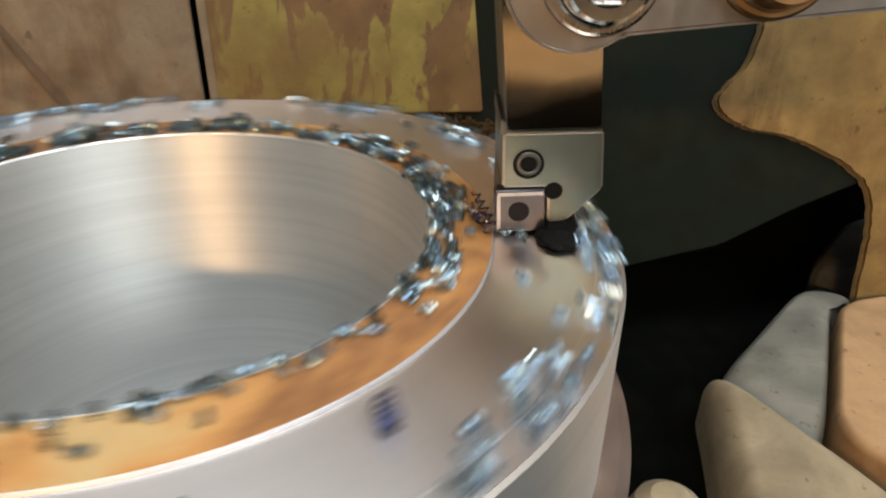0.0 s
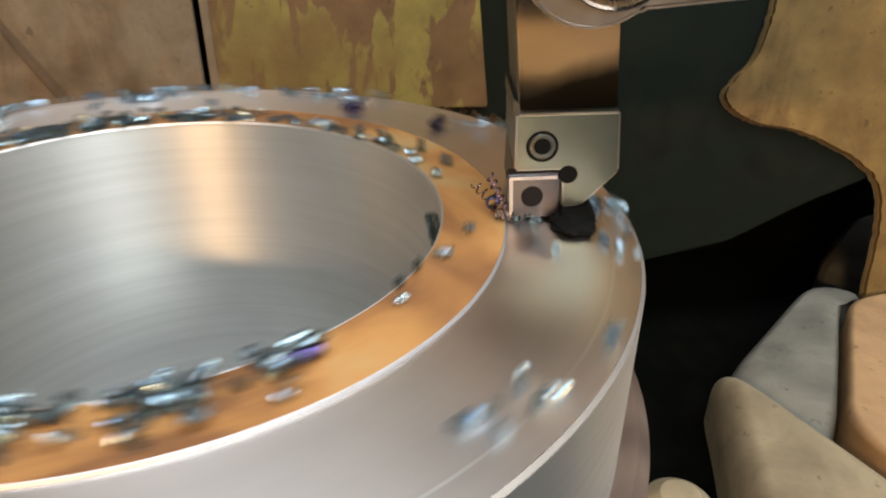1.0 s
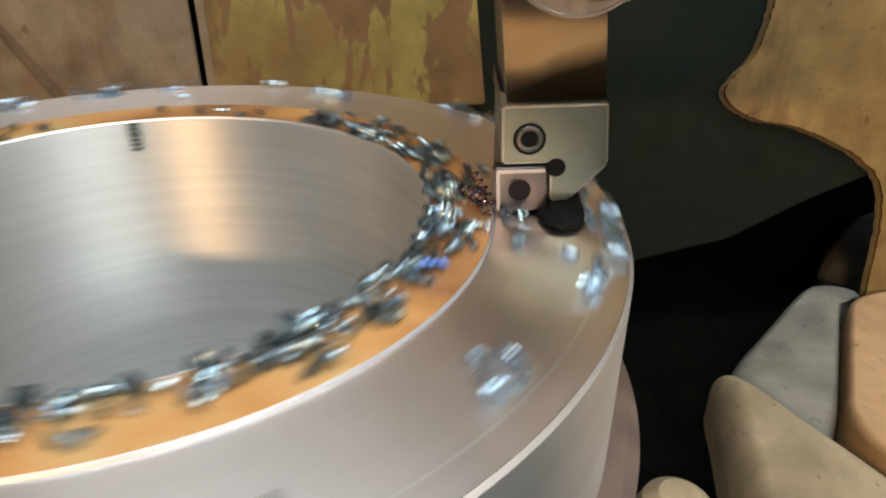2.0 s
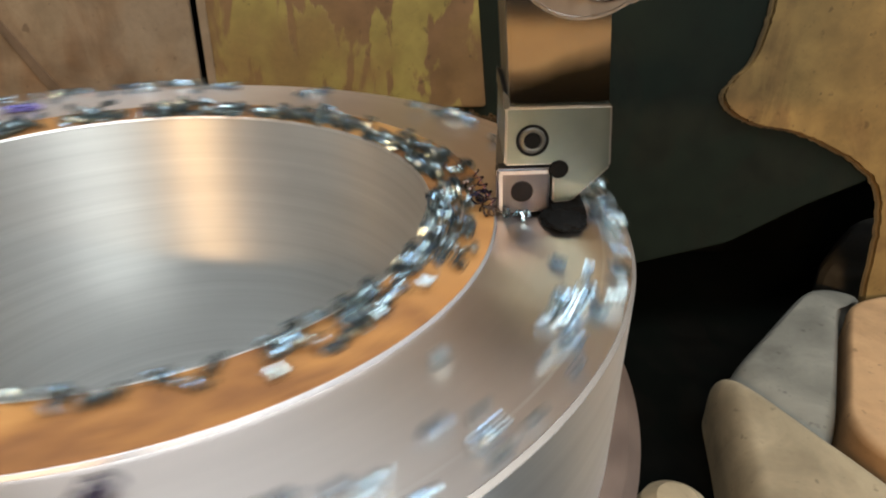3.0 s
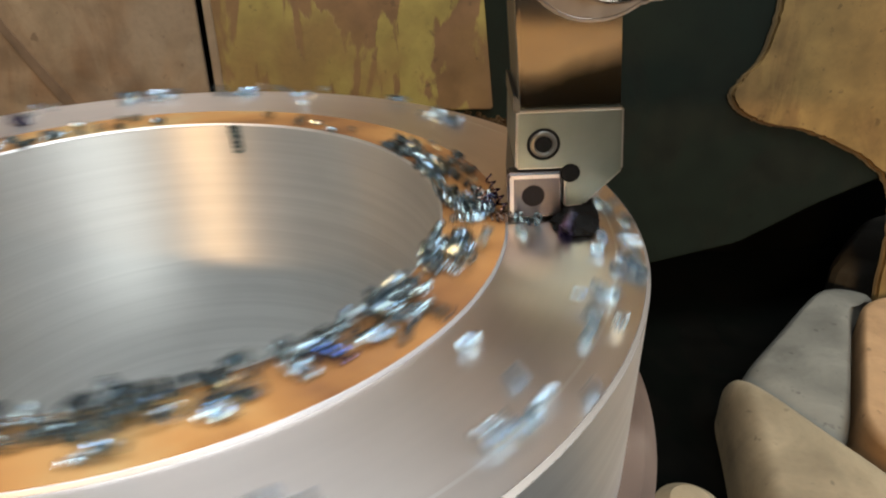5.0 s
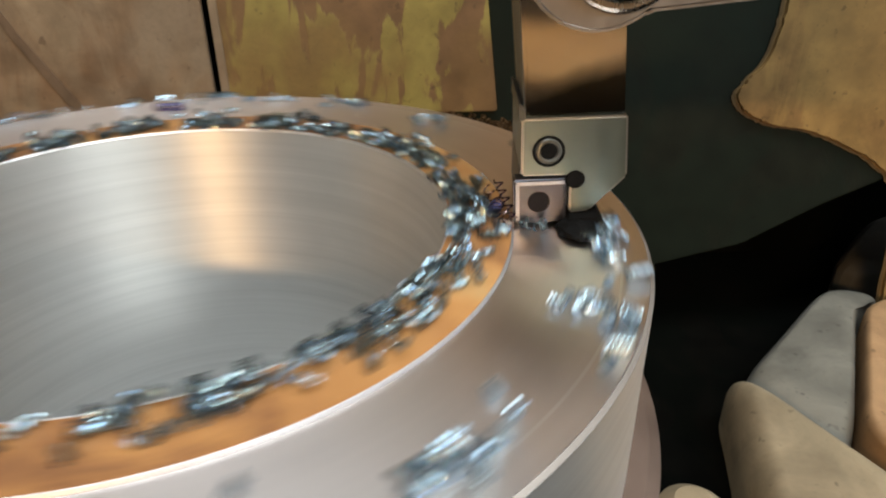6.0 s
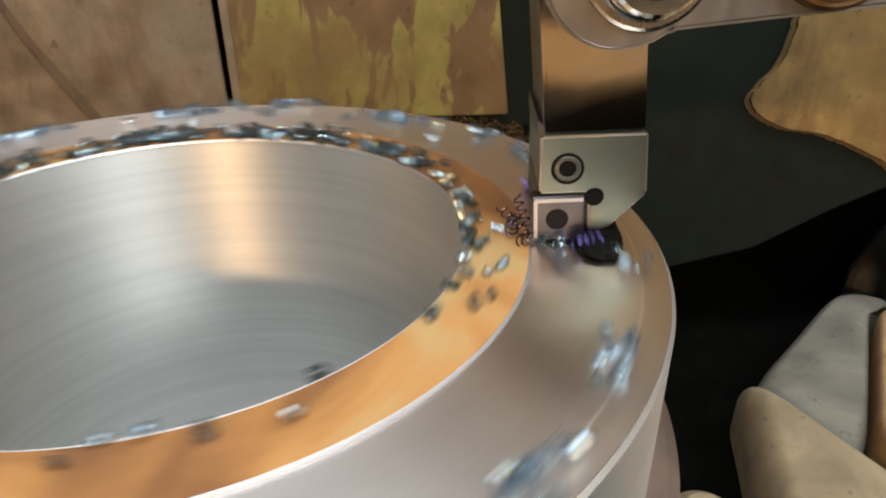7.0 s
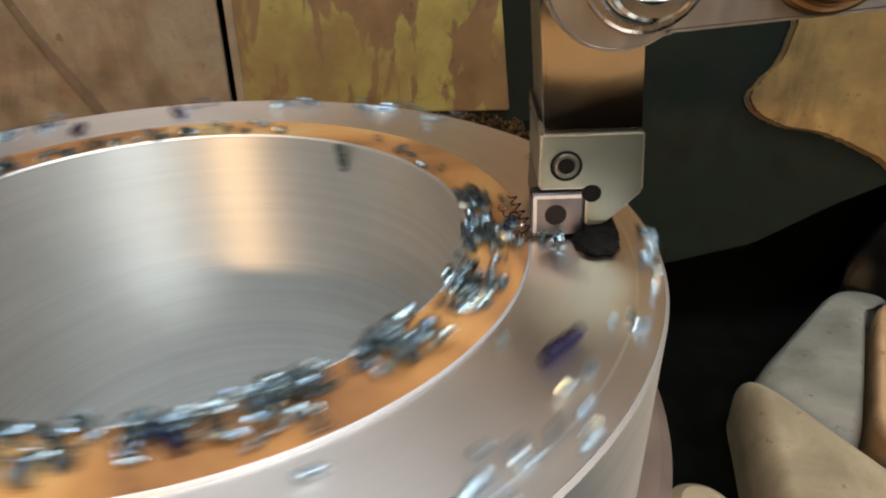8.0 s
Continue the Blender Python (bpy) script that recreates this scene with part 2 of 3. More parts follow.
def mesh_of(name, bm, material, smooth=False):
    bmesh.ops.transform(bm, matrix=Matrix.Scale(U, 4), verts=bm.verts)
    bmesh.ops.recalc_face_normals(bm, faces=bm.faces)
    me = bpy.data.meshes.new(name)
    bm.to_mesh(me)
    bm.free()
    me.materials.append(material)
    if smooth:
        me.shade_smooth()
        me.set_sharp_from_angle(angle=radians(18))
    return me


def part(name, bm, material, parent=None, label="", smooth=True):
    ob = new(name, mesh_of(name, bm, material, smooth))
    if parent:
        ob.parent = parent
    return tagged(ob, label)


def solid(name, bm, material, where, label, category, kind="", group="", turn=0.0):
    ob = part(name, bm, material, None, "", True)
    ob.matrix_world = pose(where[0] * U, where[1] * U, TOP + where[2] * U, 0, 0, turn)
    return tagged(ob, label, category, group, kind)


def lathe(profile, seg=256, closed=True):
    """Turns a profile of (radius, z) round the z axis."""
    bm = bmesh.new()
    rings = []
    for i in range(seg):
        a = 2 * math.pi * i / seg
        rings.append([bm.verts.new((r * math.cos(a), r * math.sin(a), z)) for r, z in profile])
    n = len(profile)
    for i in range(seg):
        p, q = rings[i], rings[(i + 1) % seg]
        for j in range(n if closed else n - 1):
            k = (j + 1) % n
            bm.faces.new((p[j], q[j], q[k], p[k]))
    return bm


def slab(outline, y0, y1, bevel=0.0, seg=2):
    """An outline of (x, z) given depth from y0 to y1."""
    bm = bmesh.new()
    a = [bm.verts.new((x, y0, z)) for x, z in outline]
    b = [bm.verts.new((x, y1, z)) for x, z in outline]
    bm.faces.new(a)
    bm.faces.new(b[::-1])
    n = len(outline)
    for i in range(n):
        bm.faces.new((a[i], b[i], b[(i + 1) % n], a[(i + 1) % n]))
    if bevel:
        bmesh.ops.recalc_face_normals(bm, faces=bm.faces)
        bmesh.ops.bevel(bm, geom=list(bm.edges), offset=bevel, segments=seg, affect="EDGES", clamp_overlap=True)
    return bm


def plate(outline, z0, z1, bevel=0.0, seg=3):
    """An outline of (x, y) given height from z0 to z1."""
    bm = slab(outline, z0, z1, bevel, seg)
    for v in bm.verts:
        v.co = (v.co.x, v.co.z, v.co.y)
    return bm


def block(x0, x1, y0, y1, z0, z1, bevel=0.0, seg=2):
    return slab([(x0, z0), (x1, z0), (x1, z1), (x0, z1)], y0, y1, bevel, seg)


def stud(profile, x, z, seg=40):
    """A turned piece whose axis runs towards the front (-y): profile of (radius, distance to the front)."""
    bm = lathe(profile, seg, False)
    for v in bm.verts:
        v.co = (x + v.co.x, -v.co.z, z + v.co.y)
    return bm


def coil(radius, pitch, turns, width, thick, seg=11, wobble=0.12, rng=random):
    """Points and faces of one curled chip, its axis along x, about its middle."""
    pts, faces = [], []
    n = max(4, int(turns * seg))
    ph, flare = rng.random() * 6.28, rng.uniform(-0.25, 0.25)
    for i in range(n + 1):
        s = i / n
        a = ph + 2 * math.pi * turns * s
        r = radius * (1 + flare * (s - 0.5) + wobble * math.sin(3.1 * s * 6 + ph))
        x = pitch * turns * (s - 0.5)
        for dr, dx in ((0, -width / 2), (thick, -width / 2), (thick, width / 2), (0, width / 2)):
            pts.append(Vector((x + dx, (r + dr) * math.cos(a), (r + dr) * math.sin(a))))
    for i in range(n):
        for j in range(4):
            k = (j + 1) % 4
            faces.append((4 * i + j, 4 * i + 4 + j, 4 * i + 4 + k, 4 * i + k))
    faces += [(0, 1, 2, 3), (4 * n + 3, 4 * n + 2, 4 * n + 1, 4 * n)]
    return pts, faces


def heap_mesh(name, chips, material):
    """Joins coils, each with its matrix in units U, into one mesh."""
    pts, faces = [], []
    for (p, f), m in chips:
        at = len(pts)
        pts += [(m @ v) * U for v in p]
        faces += [tuple(at + i for i in q) for q in f]
    me = bpy.data.meshes.new(name)
    me.from_pydata([tuple(v) for v in pts], [], faces)
    me.materials.append(material)
    me.shade_smooth()
    me.set_sharp_from_angle(angle=radians(40))
    return me


# ---- the machine's surroundings ----
def surroundings():
    def wall(name, bm, mat, label):
        ob = part(name, bm, mat, None, label, False)
        ob.location = (0, 0, TOP)
        return tagged(ob, label, "wall", "", "structure")

    # assumed room out of view, closing the place for reflections
    z0, z1 = -TOP / U, 24.0
    wall("floor", block(-30, 30, -34, 24, z0 - 1, z0), PIT, "unseen dark workshop floor")
    wall("wall_north", block(-30, 30, 24, 25, z0, z1), PLASTER, "grey plastered workshop wall")
    wall("wall_south", block(-30, 30, -35, -34, z0, z1), DARK_WALL, "unseen workshop wall kept dark for reflections in the steel")
    wall("wall_west", block(-31, -30, -34, 24, z0, z1), PLASTER, "grey plastered workshop wall")
    wall("wall_east", block(30, 31, -34, 24, z0, z1), PLASTER, "grey plastered workshop wall")
    ob = wall("ceiling", block(-30, 30, -34, 24, z1, z1 + 1), DIM_CEILING, "unseen grey workshop ceiling, dimmed for its reflection in the ring")
    ob["category"] = "ceiling"
    # glowing panes added out of view so the ring's face reflects brightness
    w = tagged(new("glow_panes"), "row of glowing panes added out of view behind the machine", "window", "", "structure")
    w.location = (0, 23.9 * U, TOP)
    for i in range(6):
        x = -21 + 7 * i
        part("pane", block(x + 0.25, x + 6.75, -0.15, -0.05, 9.5, 21.5), PANE_GLOW, w, "glowing pane added to brighten the ring", False)
        part("panel_border", block(x - 0.25, x + 0.25, -0.3, 0, 9.0, 22.0, 0.05), CREAM, w)
    part("panel_sill", block(-21.5, 21.5, -0.6, 0, 8.6, 9.0, 0.05), CREAM, w)
    # border round the added overhead fill, out of view
    w = tagged(new("overhead_fill_panel"), "border of the fill light added over the machine", "skylight", "", "structure")
    w.location = (OVERHEAD_FILL[0], OVERHEAD_FILL[1], OVERHEAD_FILL[2] + 0.02)
    for x in (-18.4, 18.4):
        part("panel_border", block(x - 0.4, x + 0.4, -6.1, 6.1, -0.3, 0.4, 0.05), CREAM, w)
    for y in (-5.8, 5.8):
        part("panel_border", block(-18, 18, y - 0.4, y + 0.4, -0.3, 0.4, 0.05), CREAM, w)
    # border round the added front fill, out of view
    w = tagged(new("front_fill_panel"), "border of the fill light added high in front", "window", "", "structure")
    w.matrix_world = look(FRONT_FILL, (0, 0, TOP)) @ pose(0, 0, 0.06)
    for x in (-12.7, 12.7):
        part("panel_border", block(x - 0.3, x + 0.3, -4.1, 4.1, -0.3, 0.4, 0.05), CREAM, w)
    for y in (-3.8, 3.8):
        part("panel_border", block(-12.4, 12.4, y - 0.3, y + 0.3, -0.3, 0.4, 0.05), CREAM, w)


def guards():
    g = thing("sheet_guard", (0, 6.0, 0), "brown worn painted steel guard sheet with rust stains", "machine guard", "guard sheets")
    part("sheet", slab([(-9, -1.80), (-1.355, -1.80), (-1.43, 6.0), (-9, 6.0)], 0, 0.08, 0.015), BROWN, g)
    part("seam", slab([(-3.58, -0.37), (-3.04, -1.31), (-2.94, -1.33), (-2.62, -1.79), (-2.54, -1.79), (-2.90, -1.26), (-3.48, -0.33), (-3.88, 0.51), (-3.97, 0.47)], -0.014, 0.0, 0.006), SEAM, g, "dark folded seam in the sheet")
    g = thing("sheet_guard", (0, 6.0, 0), "yellow painted steel guard sheet, peeling and rusty", "machine guard", "guard sheets")
    part("sheet", slab([(-1.27, -1.36), (2.08, -1.33), (1.93, 0.0), (1.76, 6.0), (-1.36, 6.0)], -0.03, 0.06, 0.02), YELLOW, g)
    part("hem", slab([(-1.27, -1.28), (-1.17, -1.28), (-1.22, 6.0), (-1.32, 6.0)], -0.05, -0.03, 0.008), BROWN, g, "folded hem of bare rusty steel")
    # ochre sheet at the right, its ragged outline a shadow's edge, running down beside the base
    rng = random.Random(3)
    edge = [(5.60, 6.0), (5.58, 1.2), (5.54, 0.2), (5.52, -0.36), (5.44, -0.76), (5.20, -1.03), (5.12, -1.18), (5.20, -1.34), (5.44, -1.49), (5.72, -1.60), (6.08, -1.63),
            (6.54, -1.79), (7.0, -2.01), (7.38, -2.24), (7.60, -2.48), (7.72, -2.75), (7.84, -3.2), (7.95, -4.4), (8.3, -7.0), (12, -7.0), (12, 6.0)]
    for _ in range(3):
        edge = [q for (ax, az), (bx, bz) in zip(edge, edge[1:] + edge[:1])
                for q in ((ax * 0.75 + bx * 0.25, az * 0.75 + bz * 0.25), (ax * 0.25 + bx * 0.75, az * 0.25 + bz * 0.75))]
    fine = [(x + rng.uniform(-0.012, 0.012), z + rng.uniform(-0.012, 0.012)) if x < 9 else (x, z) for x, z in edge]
    g = thing("sheet_guard", (0, 6.0, 0), "ochre painted steel guard sheet cut to the ragged outline of a shadow", "machine guard", "guard sheets")
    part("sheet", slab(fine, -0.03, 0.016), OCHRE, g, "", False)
    # darker bands outside the sheet imitate the shadow's penumbra
    for k, mat in enumerate(SHADOW_EDGES):
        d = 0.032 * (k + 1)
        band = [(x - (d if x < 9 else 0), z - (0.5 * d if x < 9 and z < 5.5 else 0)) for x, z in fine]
        part("shadow_edge", slab(band, 0.017 + 0.007 * k, 0.023 + 0.007 * k), mat, g, "darkening ochre band painted as the soft edge of a shadow", False)
    # the cast shadow here is in the cover's own dark colour
    g = thing("column_cover", (0, 6.045, 0), "green cover plate of the machine column, its shadow put into the dark colour", "machine cover")
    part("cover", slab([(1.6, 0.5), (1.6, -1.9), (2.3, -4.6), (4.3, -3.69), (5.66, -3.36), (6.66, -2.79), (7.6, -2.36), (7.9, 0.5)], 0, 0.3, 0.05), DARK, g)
    # sheet added out of view so the cut face mirrors something warm
    g = thing("sheet_guard", (0, 6.12, 0), "unseen ochre sheet added above the column cover to warm the ring by reflection", "machine guard", "guard sheets")
    part("sheet", slab([(1.6, 0.5), (7.9, 0.5), (7.9, 6.0), (1.6, 6.0)], 0, 0.08, 0.015), OCHRE, g)
    # black block added behind the cover where there is only a dark void
    g = thing("machine_column", (0, 9, 0), "column of the vertical lathe, a black block filling the dark void", "machine column")
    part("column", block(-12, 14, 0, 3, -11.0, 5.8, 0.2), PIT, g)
    # bed of the machine, oily, with its deep shade put into the near-black colour
    g = thing("machine_bed", (0, 0, -5.0), "oily cast iron bed of the lathe, deep shade put into its black colour", "machine bed")
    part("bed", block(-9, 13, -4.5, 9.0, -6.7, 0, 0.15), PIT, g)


def workbench():
    # ochre surface added behind the camera for the shank's warm reflection
    g = thing("workbench", (0, 0, -1.9), "unseen ochre bench added for the warm reflection in the shank", "workbench")
    part("reflector_top", block(-11, 13, -16.5, -10.2, -0.15, 0.0, 0.03), OCHRE, g)
    for x in (-10, 12):
        for y in (-16, -10.8):
            part("leg", block(x - 0.35, x + 0.35, y - 0.35, y + 0.35, -TOP / U + 1.9, -0.15, 0.03), PIT, g)


def rounded(outline, z0, z1, r):
    """A block on an outline of (x, y), its corners and upper edge rounded."""
    pts = [Vector(p) for p in outline]
    for _ in range(3):
        pts = [q for a, b in zip(pts, pts[1:] + pts[:1]) for q in (a * 0.75 + b * 0.25, a * 0.25 + b * 0.75)]
    mid = sum(pts, Vector((0, 0))) / len(pts)
    size = sum((p - mid).length for p in pts) / len(pts)
    bm = bmesh.new()
    rings = []
    for drop, inset in [(z0 - z1, 0)] + [(-r * (1 - math.sin(radians(a))), r * (1 - math.cos(radians(a)))) for a in range(0, 91, 9)]:
        k = 1 - inset / size
        rings.append([bm.verts.new((*(mid + (p - mid) * k), z1 + drop)) for p in pts])
    for lo, hi in zip(rings, rings[1:]):
        for i in range(len(pts)):
            n = (i + 1) % len(pts)
            bm.faces.new((lo[i], lo[n], hi[n], hi[i]))
    bm.faces.new(rings[-1])
    bm.faces.new(rings[0][::-1])
    return bm


def castings():
    def cast(name, outline, z0, z1, mat, label, r):
        return solid(name, rounded(outline, z0, z1, r), mat, (0, 0, 0), label, "machine casting", "", "castings on the bed")
    cast("casting_block", [(4.98, 4.15), (5.2, 4.5), (5.8, 5.05), (6.6, 5.82), (7.25, 6.42), (7.7, 6.52), (8.1, 6.3), (8.0, 6.0), (7.55, 5.9), (7.0, 4.98), (6.4, 4.01), (5.8, 3.05), (5.4, 3.2)], -4.98, -4.22, STONE,
         "pale grey painted casting on the machine bed", 0.5)
    cast("casting_block", [(4.86, 4.40), (5.10, 4.15), (5.50, 3.2), (5.9, 2.35), (6.5, 0.7), (3.9, 0.7), (4.2, 2.1), (4.58, 3.3)], -4.98, -4.05, CREAM,
         "cream painted casting with rounded corners on the bed", 0.55)
    cast("casting_block", [(7.45, 6.65), (8.7, 8.0), (9.7, 8.9), (12, 8.9), (12, 6.65)], -4.98, -4.2, DIM_GREY,
         "dim grey casting beside the machine column", 0.3)
    cast("casting_block", [(7.58, 5.86), (7.0, 4.95), (6.4, 3.98), (5.82, 3.05), (6.3, 2.3), (7.1, 0.8), (9.8, 0.8), (9.8, 5.86)], -4.98, -4.10, APRICOT,
         "apricot painted casting beside the grey one", 0.13)
    bm = lathe([(0.0, 0.80), (0.2, 0.78), (0.34, 0.66), (0.42, 0.45), (0.44, 0.0), (0.0, 0.0)], 40, False)
    solid("lifting_boss", bm, CREAM, (3.66, 2.30, -4.98), "round cream painted boss on the bed", "machine boss")


# ---- the workpiece ----
RI, RB, RO, STEP = 1.092, 1.326, 1.792, 0.012


def workpiece():
    w = thing("steel_ring", (0, 0, 0), "large turned steel ring spinning on the lathe, half faced", "workpiece")
    part("bore", lathe([(RI, STEP - 0.006), (RI, -2.4), (RI + 0.2, -2.4), (RI + 0.2, -0.2)], 256), BORE, w, "bright bored inner wall")
    part("uncut_face", lathe([(RI + 0.002, STEP - 0.006), (RI + 0.008, STEP), (RB - 0.004, STEP), (RB - 0.003, STEP - 0.003), (RB - 0.003, -0.18), (RI + 0.002, -0.18)], 256), RUST_SKIN, w,
         "rusty orange face still to be cut")
    part("bore_edge", lathe([(RI - 0.0015, STEP - 0.008), (RI + 0.0045, STEP + 0.002), (RI + 0.0075, STEP + 0.0012), (RI + 0.004, -0.01)], 256), EDGE, w, "bright sharp edge of the bore")
    part("cut_shoulder", lathe([(RB - 0.002, STEP - 0.001), (RB + 0.0005, STEP - 0.002), (RB + 0.005, 0.0005), (RB + 0.005, -0.1), (RB - 0.002, -0.1)], 256), SHOULDER, w, "bright shoulder left by the tool")
    part("cut_face", lathe([(RB + 0.006, 0.0), (RO - 0.014, 0.0), (RO - 0.014, -0.2), (RB + 0.006, -0.2)], 256), FACE, w, "freshly faced bright steel")
    part("chamfer", lathe([(RO - 0.013, -0.001), (RO - 0.001, -0.010), (RO - 0.001, -0.03), (RO - 0.013, -0.03)], 256), LAND, w, "pale beige chamfer round the rim")
    part("outer_wall", lathe([(RO - 0.016, -0.012), (RO, -0.012), (RO, -0.7), (RO - 0.016, -0.7)], 256), SIDE, w, "turned outer wall")
    part("flange", lathe([(RO - 0.06, -0.66), (1.86, -0.66), (1.905, -0.70), (1.905, -2.4), (RO - 0.06, -2.4)], 256), RAW_RIM, w, "brown uncut lower rim")
    t = thing("rotary_table", (0, 0, -2.4), "round steel rotary table of the vertical lathe", "machine table")
    part("table", lathe([(0.0, 0.0), (1.86, 0.0), (1.88, -0.03), (1.88, -2.58), (0.0, -2.58)], 128, False), TABLE, t)
    return [w, t]


# ---- the tool ----
TOOL_TURN = -4.51


def worn_edges(ob):
    """The narrow bevels of a part are rubbed bright."""
    ob.data.materials.append(WORN)
    for f in ob.data.polygons:
        if f.area < 0.0035 * U * U:
            f.material_index = 1


def cutting_tool():
    h = thing("lathe_tool", (0, 0, 0), "steel turning tool holder with a square carbide insert", "cutting tool", turn=TOOL_TURN)
    part("shank", slab([(1.366, 0.36), (1.704, 0.36), (1.520, 2.2), (1.182, 2.2)], 0.028, 0.42, 0.012), SHANK, h, "polished rectangular steel shank, a dark reflection painted on its lower end")
    # added dark plate keeps the yellow sheet from mirroring in the shank's side
    part("dark_side_plate", slab([(1.3565, 0.40), (1.361, 0.40), (1.181, 2.2), (1.1765, 2.2)], 0.034, 0.42), DIM_STEEL, h, "thin dark plate added over the side of the shank against a bright reflection")
    part("side_rib", slab([(1.336, 0.385), (1.362, 0.385), (1.357, 0.425), (1.334, 0.448)], 0.006, 0.40, 0.004), DIM_STEEL, h, "dark rib beside the shank")
    bm = slab([(1.345, 0.394), (1.703, 0.410), (1.724, 0.190), (1.602, 0.056), (1.530, 0.046), (1.522, 0.192), (1.352, 0.184)], 0.0, 0.46, 0.008)
    head = part("head", bm, HEAD, h, "satin steel tool head")
    worn_edges(head)
    part("seat", block(1.352, 1.53, 0.075, 0.44, 0.035, 0.19, 0.006), DIM_STEEL, h)
    # heel run forward in black, in place of the head's dark reflection
    part("heel", slab([(1.515, 0.003), (1.650, 0.004), (1.650, 0.040), (1.628, 0.060), (1.598, 0.050), (1.526, 0.042)], -0.045, 0.45, 0.004), BLACK, h, "black heel run forward for the dark reflection under the head")
    # flat black lump added to fill the dark patch below the head
    bm = bmesh.new()
    bmesh.ops.create_uvsphere(bm, u_segments=32, v_segments=16, radius=1.0)
    for v in bm.verts:
        k = 1 + 0.22 * noise.noise(v.co * 2.2) + 0.08 * noise.noise(v.co * 6)
        v.co = (1.568 + 0.080 * k * v.co.x, -0.050 + 0.098 * k * v.co.y, max(0.003, 0.012 + 0.030 * k * v.co.z))
    part("black_lump", bm, BLACK, h, "flat black lump added under the head")
    ins = part("insert", slab([(1.324, 0.176), (1.513, 0.186), (1.522, 0.017), (1.334, 0.004)], -0.008, 0.062, 0.008, 3), CARBIDE, h, "square carbide cutting insert")
    part("land", slab([(1.336, 0.168), (1.504, 0.177), (1.506, 0.164), (1.338, 0.155)], -0.0105, -0.008), GROUND, ins, "ground bright edge band")
    part("land", slab([(1.333, 0.160), (1.347, 0.154), (1.354, 0.020), (1.341, 0.020)], -0.0105, -0.008), GROUND, ins, "ground bright edge band")
    part("pin", stud([(0.0, 0.0095), (0.037, 0.0095), (0.040, 0.0085)], 1.419, 0.094), PIN, ins, "dark centre hole of the insert")
    # flat black discs put shade into the screw gap, socket and relief hole
    part("screw_recess", stud([(0.040, 0.0022), (0.057, 0.0022)], 1.443, 0.281), BLACK, h, "flat black ring for the shade in the gap round the screw")
    part("clamp_screw", stud([(0.028, -0.02), (0.029, 0.004), (0.033, 0.008), (0.042, 0.007), (0.047, 0.002)], 1.443, 0.281), DIM_STEEL, h, "recessed socket screw")
    part("screw_hole", stud([(0.0, 0.0035), (0.031, 0.0035)], 1.443, 0.281, 24), BLACK, h, "flat black disc for the shade in the socket")
    part("relief_hole", stud([(0.0, 0.004), (0.030, 0.004), (0.034, 0.001)], 1.543, 0.178), BLACK, h, "flat black disc for the shade in the relief hole beside the insert")
    return h


def tool_clamp():
    c = thing("tool_clamp", (0, 0, 0), "worn steel clamp bar with two socket screws holding the tool", "tool clamp", turn=TOOL_TURN)
    cx, cz, r, a = 1.545, 0.930, 0.238, radians(6.2)
    ux, uz = math.cos(a), math.sin(a)
    out = [(cx + r * math.cos(radians(b)), cz + r * math.sin(radians(b))) for b in range(95, 311, 9)]
    out += [(1.705, 0.752), (1.75, 0.757), (3.0, 0.898), (3.0, 1.36), (1.6, 1.22)]
    part("bar", slab(out, -0.10, 0.026, 0.014, 3), CLAMP, c)
    for k in range(2):
        bx, bz = 1.608 + 0.53 * k * ux, 0.943 + 0.53 * k * uz
        wash = part("washer", stud([(0.0, 0.10), (0.186, 0.10), (0.190, 0.106), (0.186, 0.128), (0.176, 0.134), (0.10, 0.136)], bx, bz, 56), WASHER if k == 0 else BRASS, c, "worn steel washer" if k == 0 else "oily brass-coloured washer")
        part("screw_head", stud([(0.158, 0.13), (0.158, 0.150), (0.150, 0.162), (0.142, 0.164), (0.138, 0.20), (0.134, 0.232), (0.122, 0.245), (0.086, 0.245), (0.082, 0.238), (0.080, 0.19)], bx, bz, 48), CHROME if k == 0 else BRASS, c, "socket head screw")
        part("socket", stud([(0.0, 0.21), (0.078, 0.21), (0.084, 0.243), (0.088, 0.2445)], bx, bz, 6), CHROME if k == 0 else BRASS, wash, "hexagon socket")
    p = thing("tool_post", (0, 0, 0), "cream painted cast tool post at the end of the clamp bar", "tool post", turn=TOOL_TURN)
    part("post", block(2.90, 4.5, 0.03, 1.3, 0.80, 9.0, 0.08), CREAM, p)
    part("jaw", block(3.005, 4.3, -0.16, 0.03, 0.90, 2.4, 0.05), CLAMP, p)


# ---- chips ----
def lying(r, az, z, spin, tilt=0.0):
    """A chip's matrix: at radius r and azimuth az (degrees), its axis turned by spin from the radius."""
    return Matrix.Translation((r * math.cos(radians(az)), r * math.sin(radians(az)), z)) @ pose(0, 0, 0, 0, tilt, az + spin)


# how thickly the chips lie round the ring: (azimuth, share), joined by straight lines
LITTER = ((-180, 1.0), (-150, 1.0), (-120, 0.85), (-100, 0.6), (-85, 0.95), (-60, 1.0), (-20, 1.0), (14, 0.95), (24, 0.45), (30, 0.02), (84, 0.02), (92, 0.10), (118, 0.26), (140, 0.16), (155, 0.30), (168, 0.7), (180, 1.0))
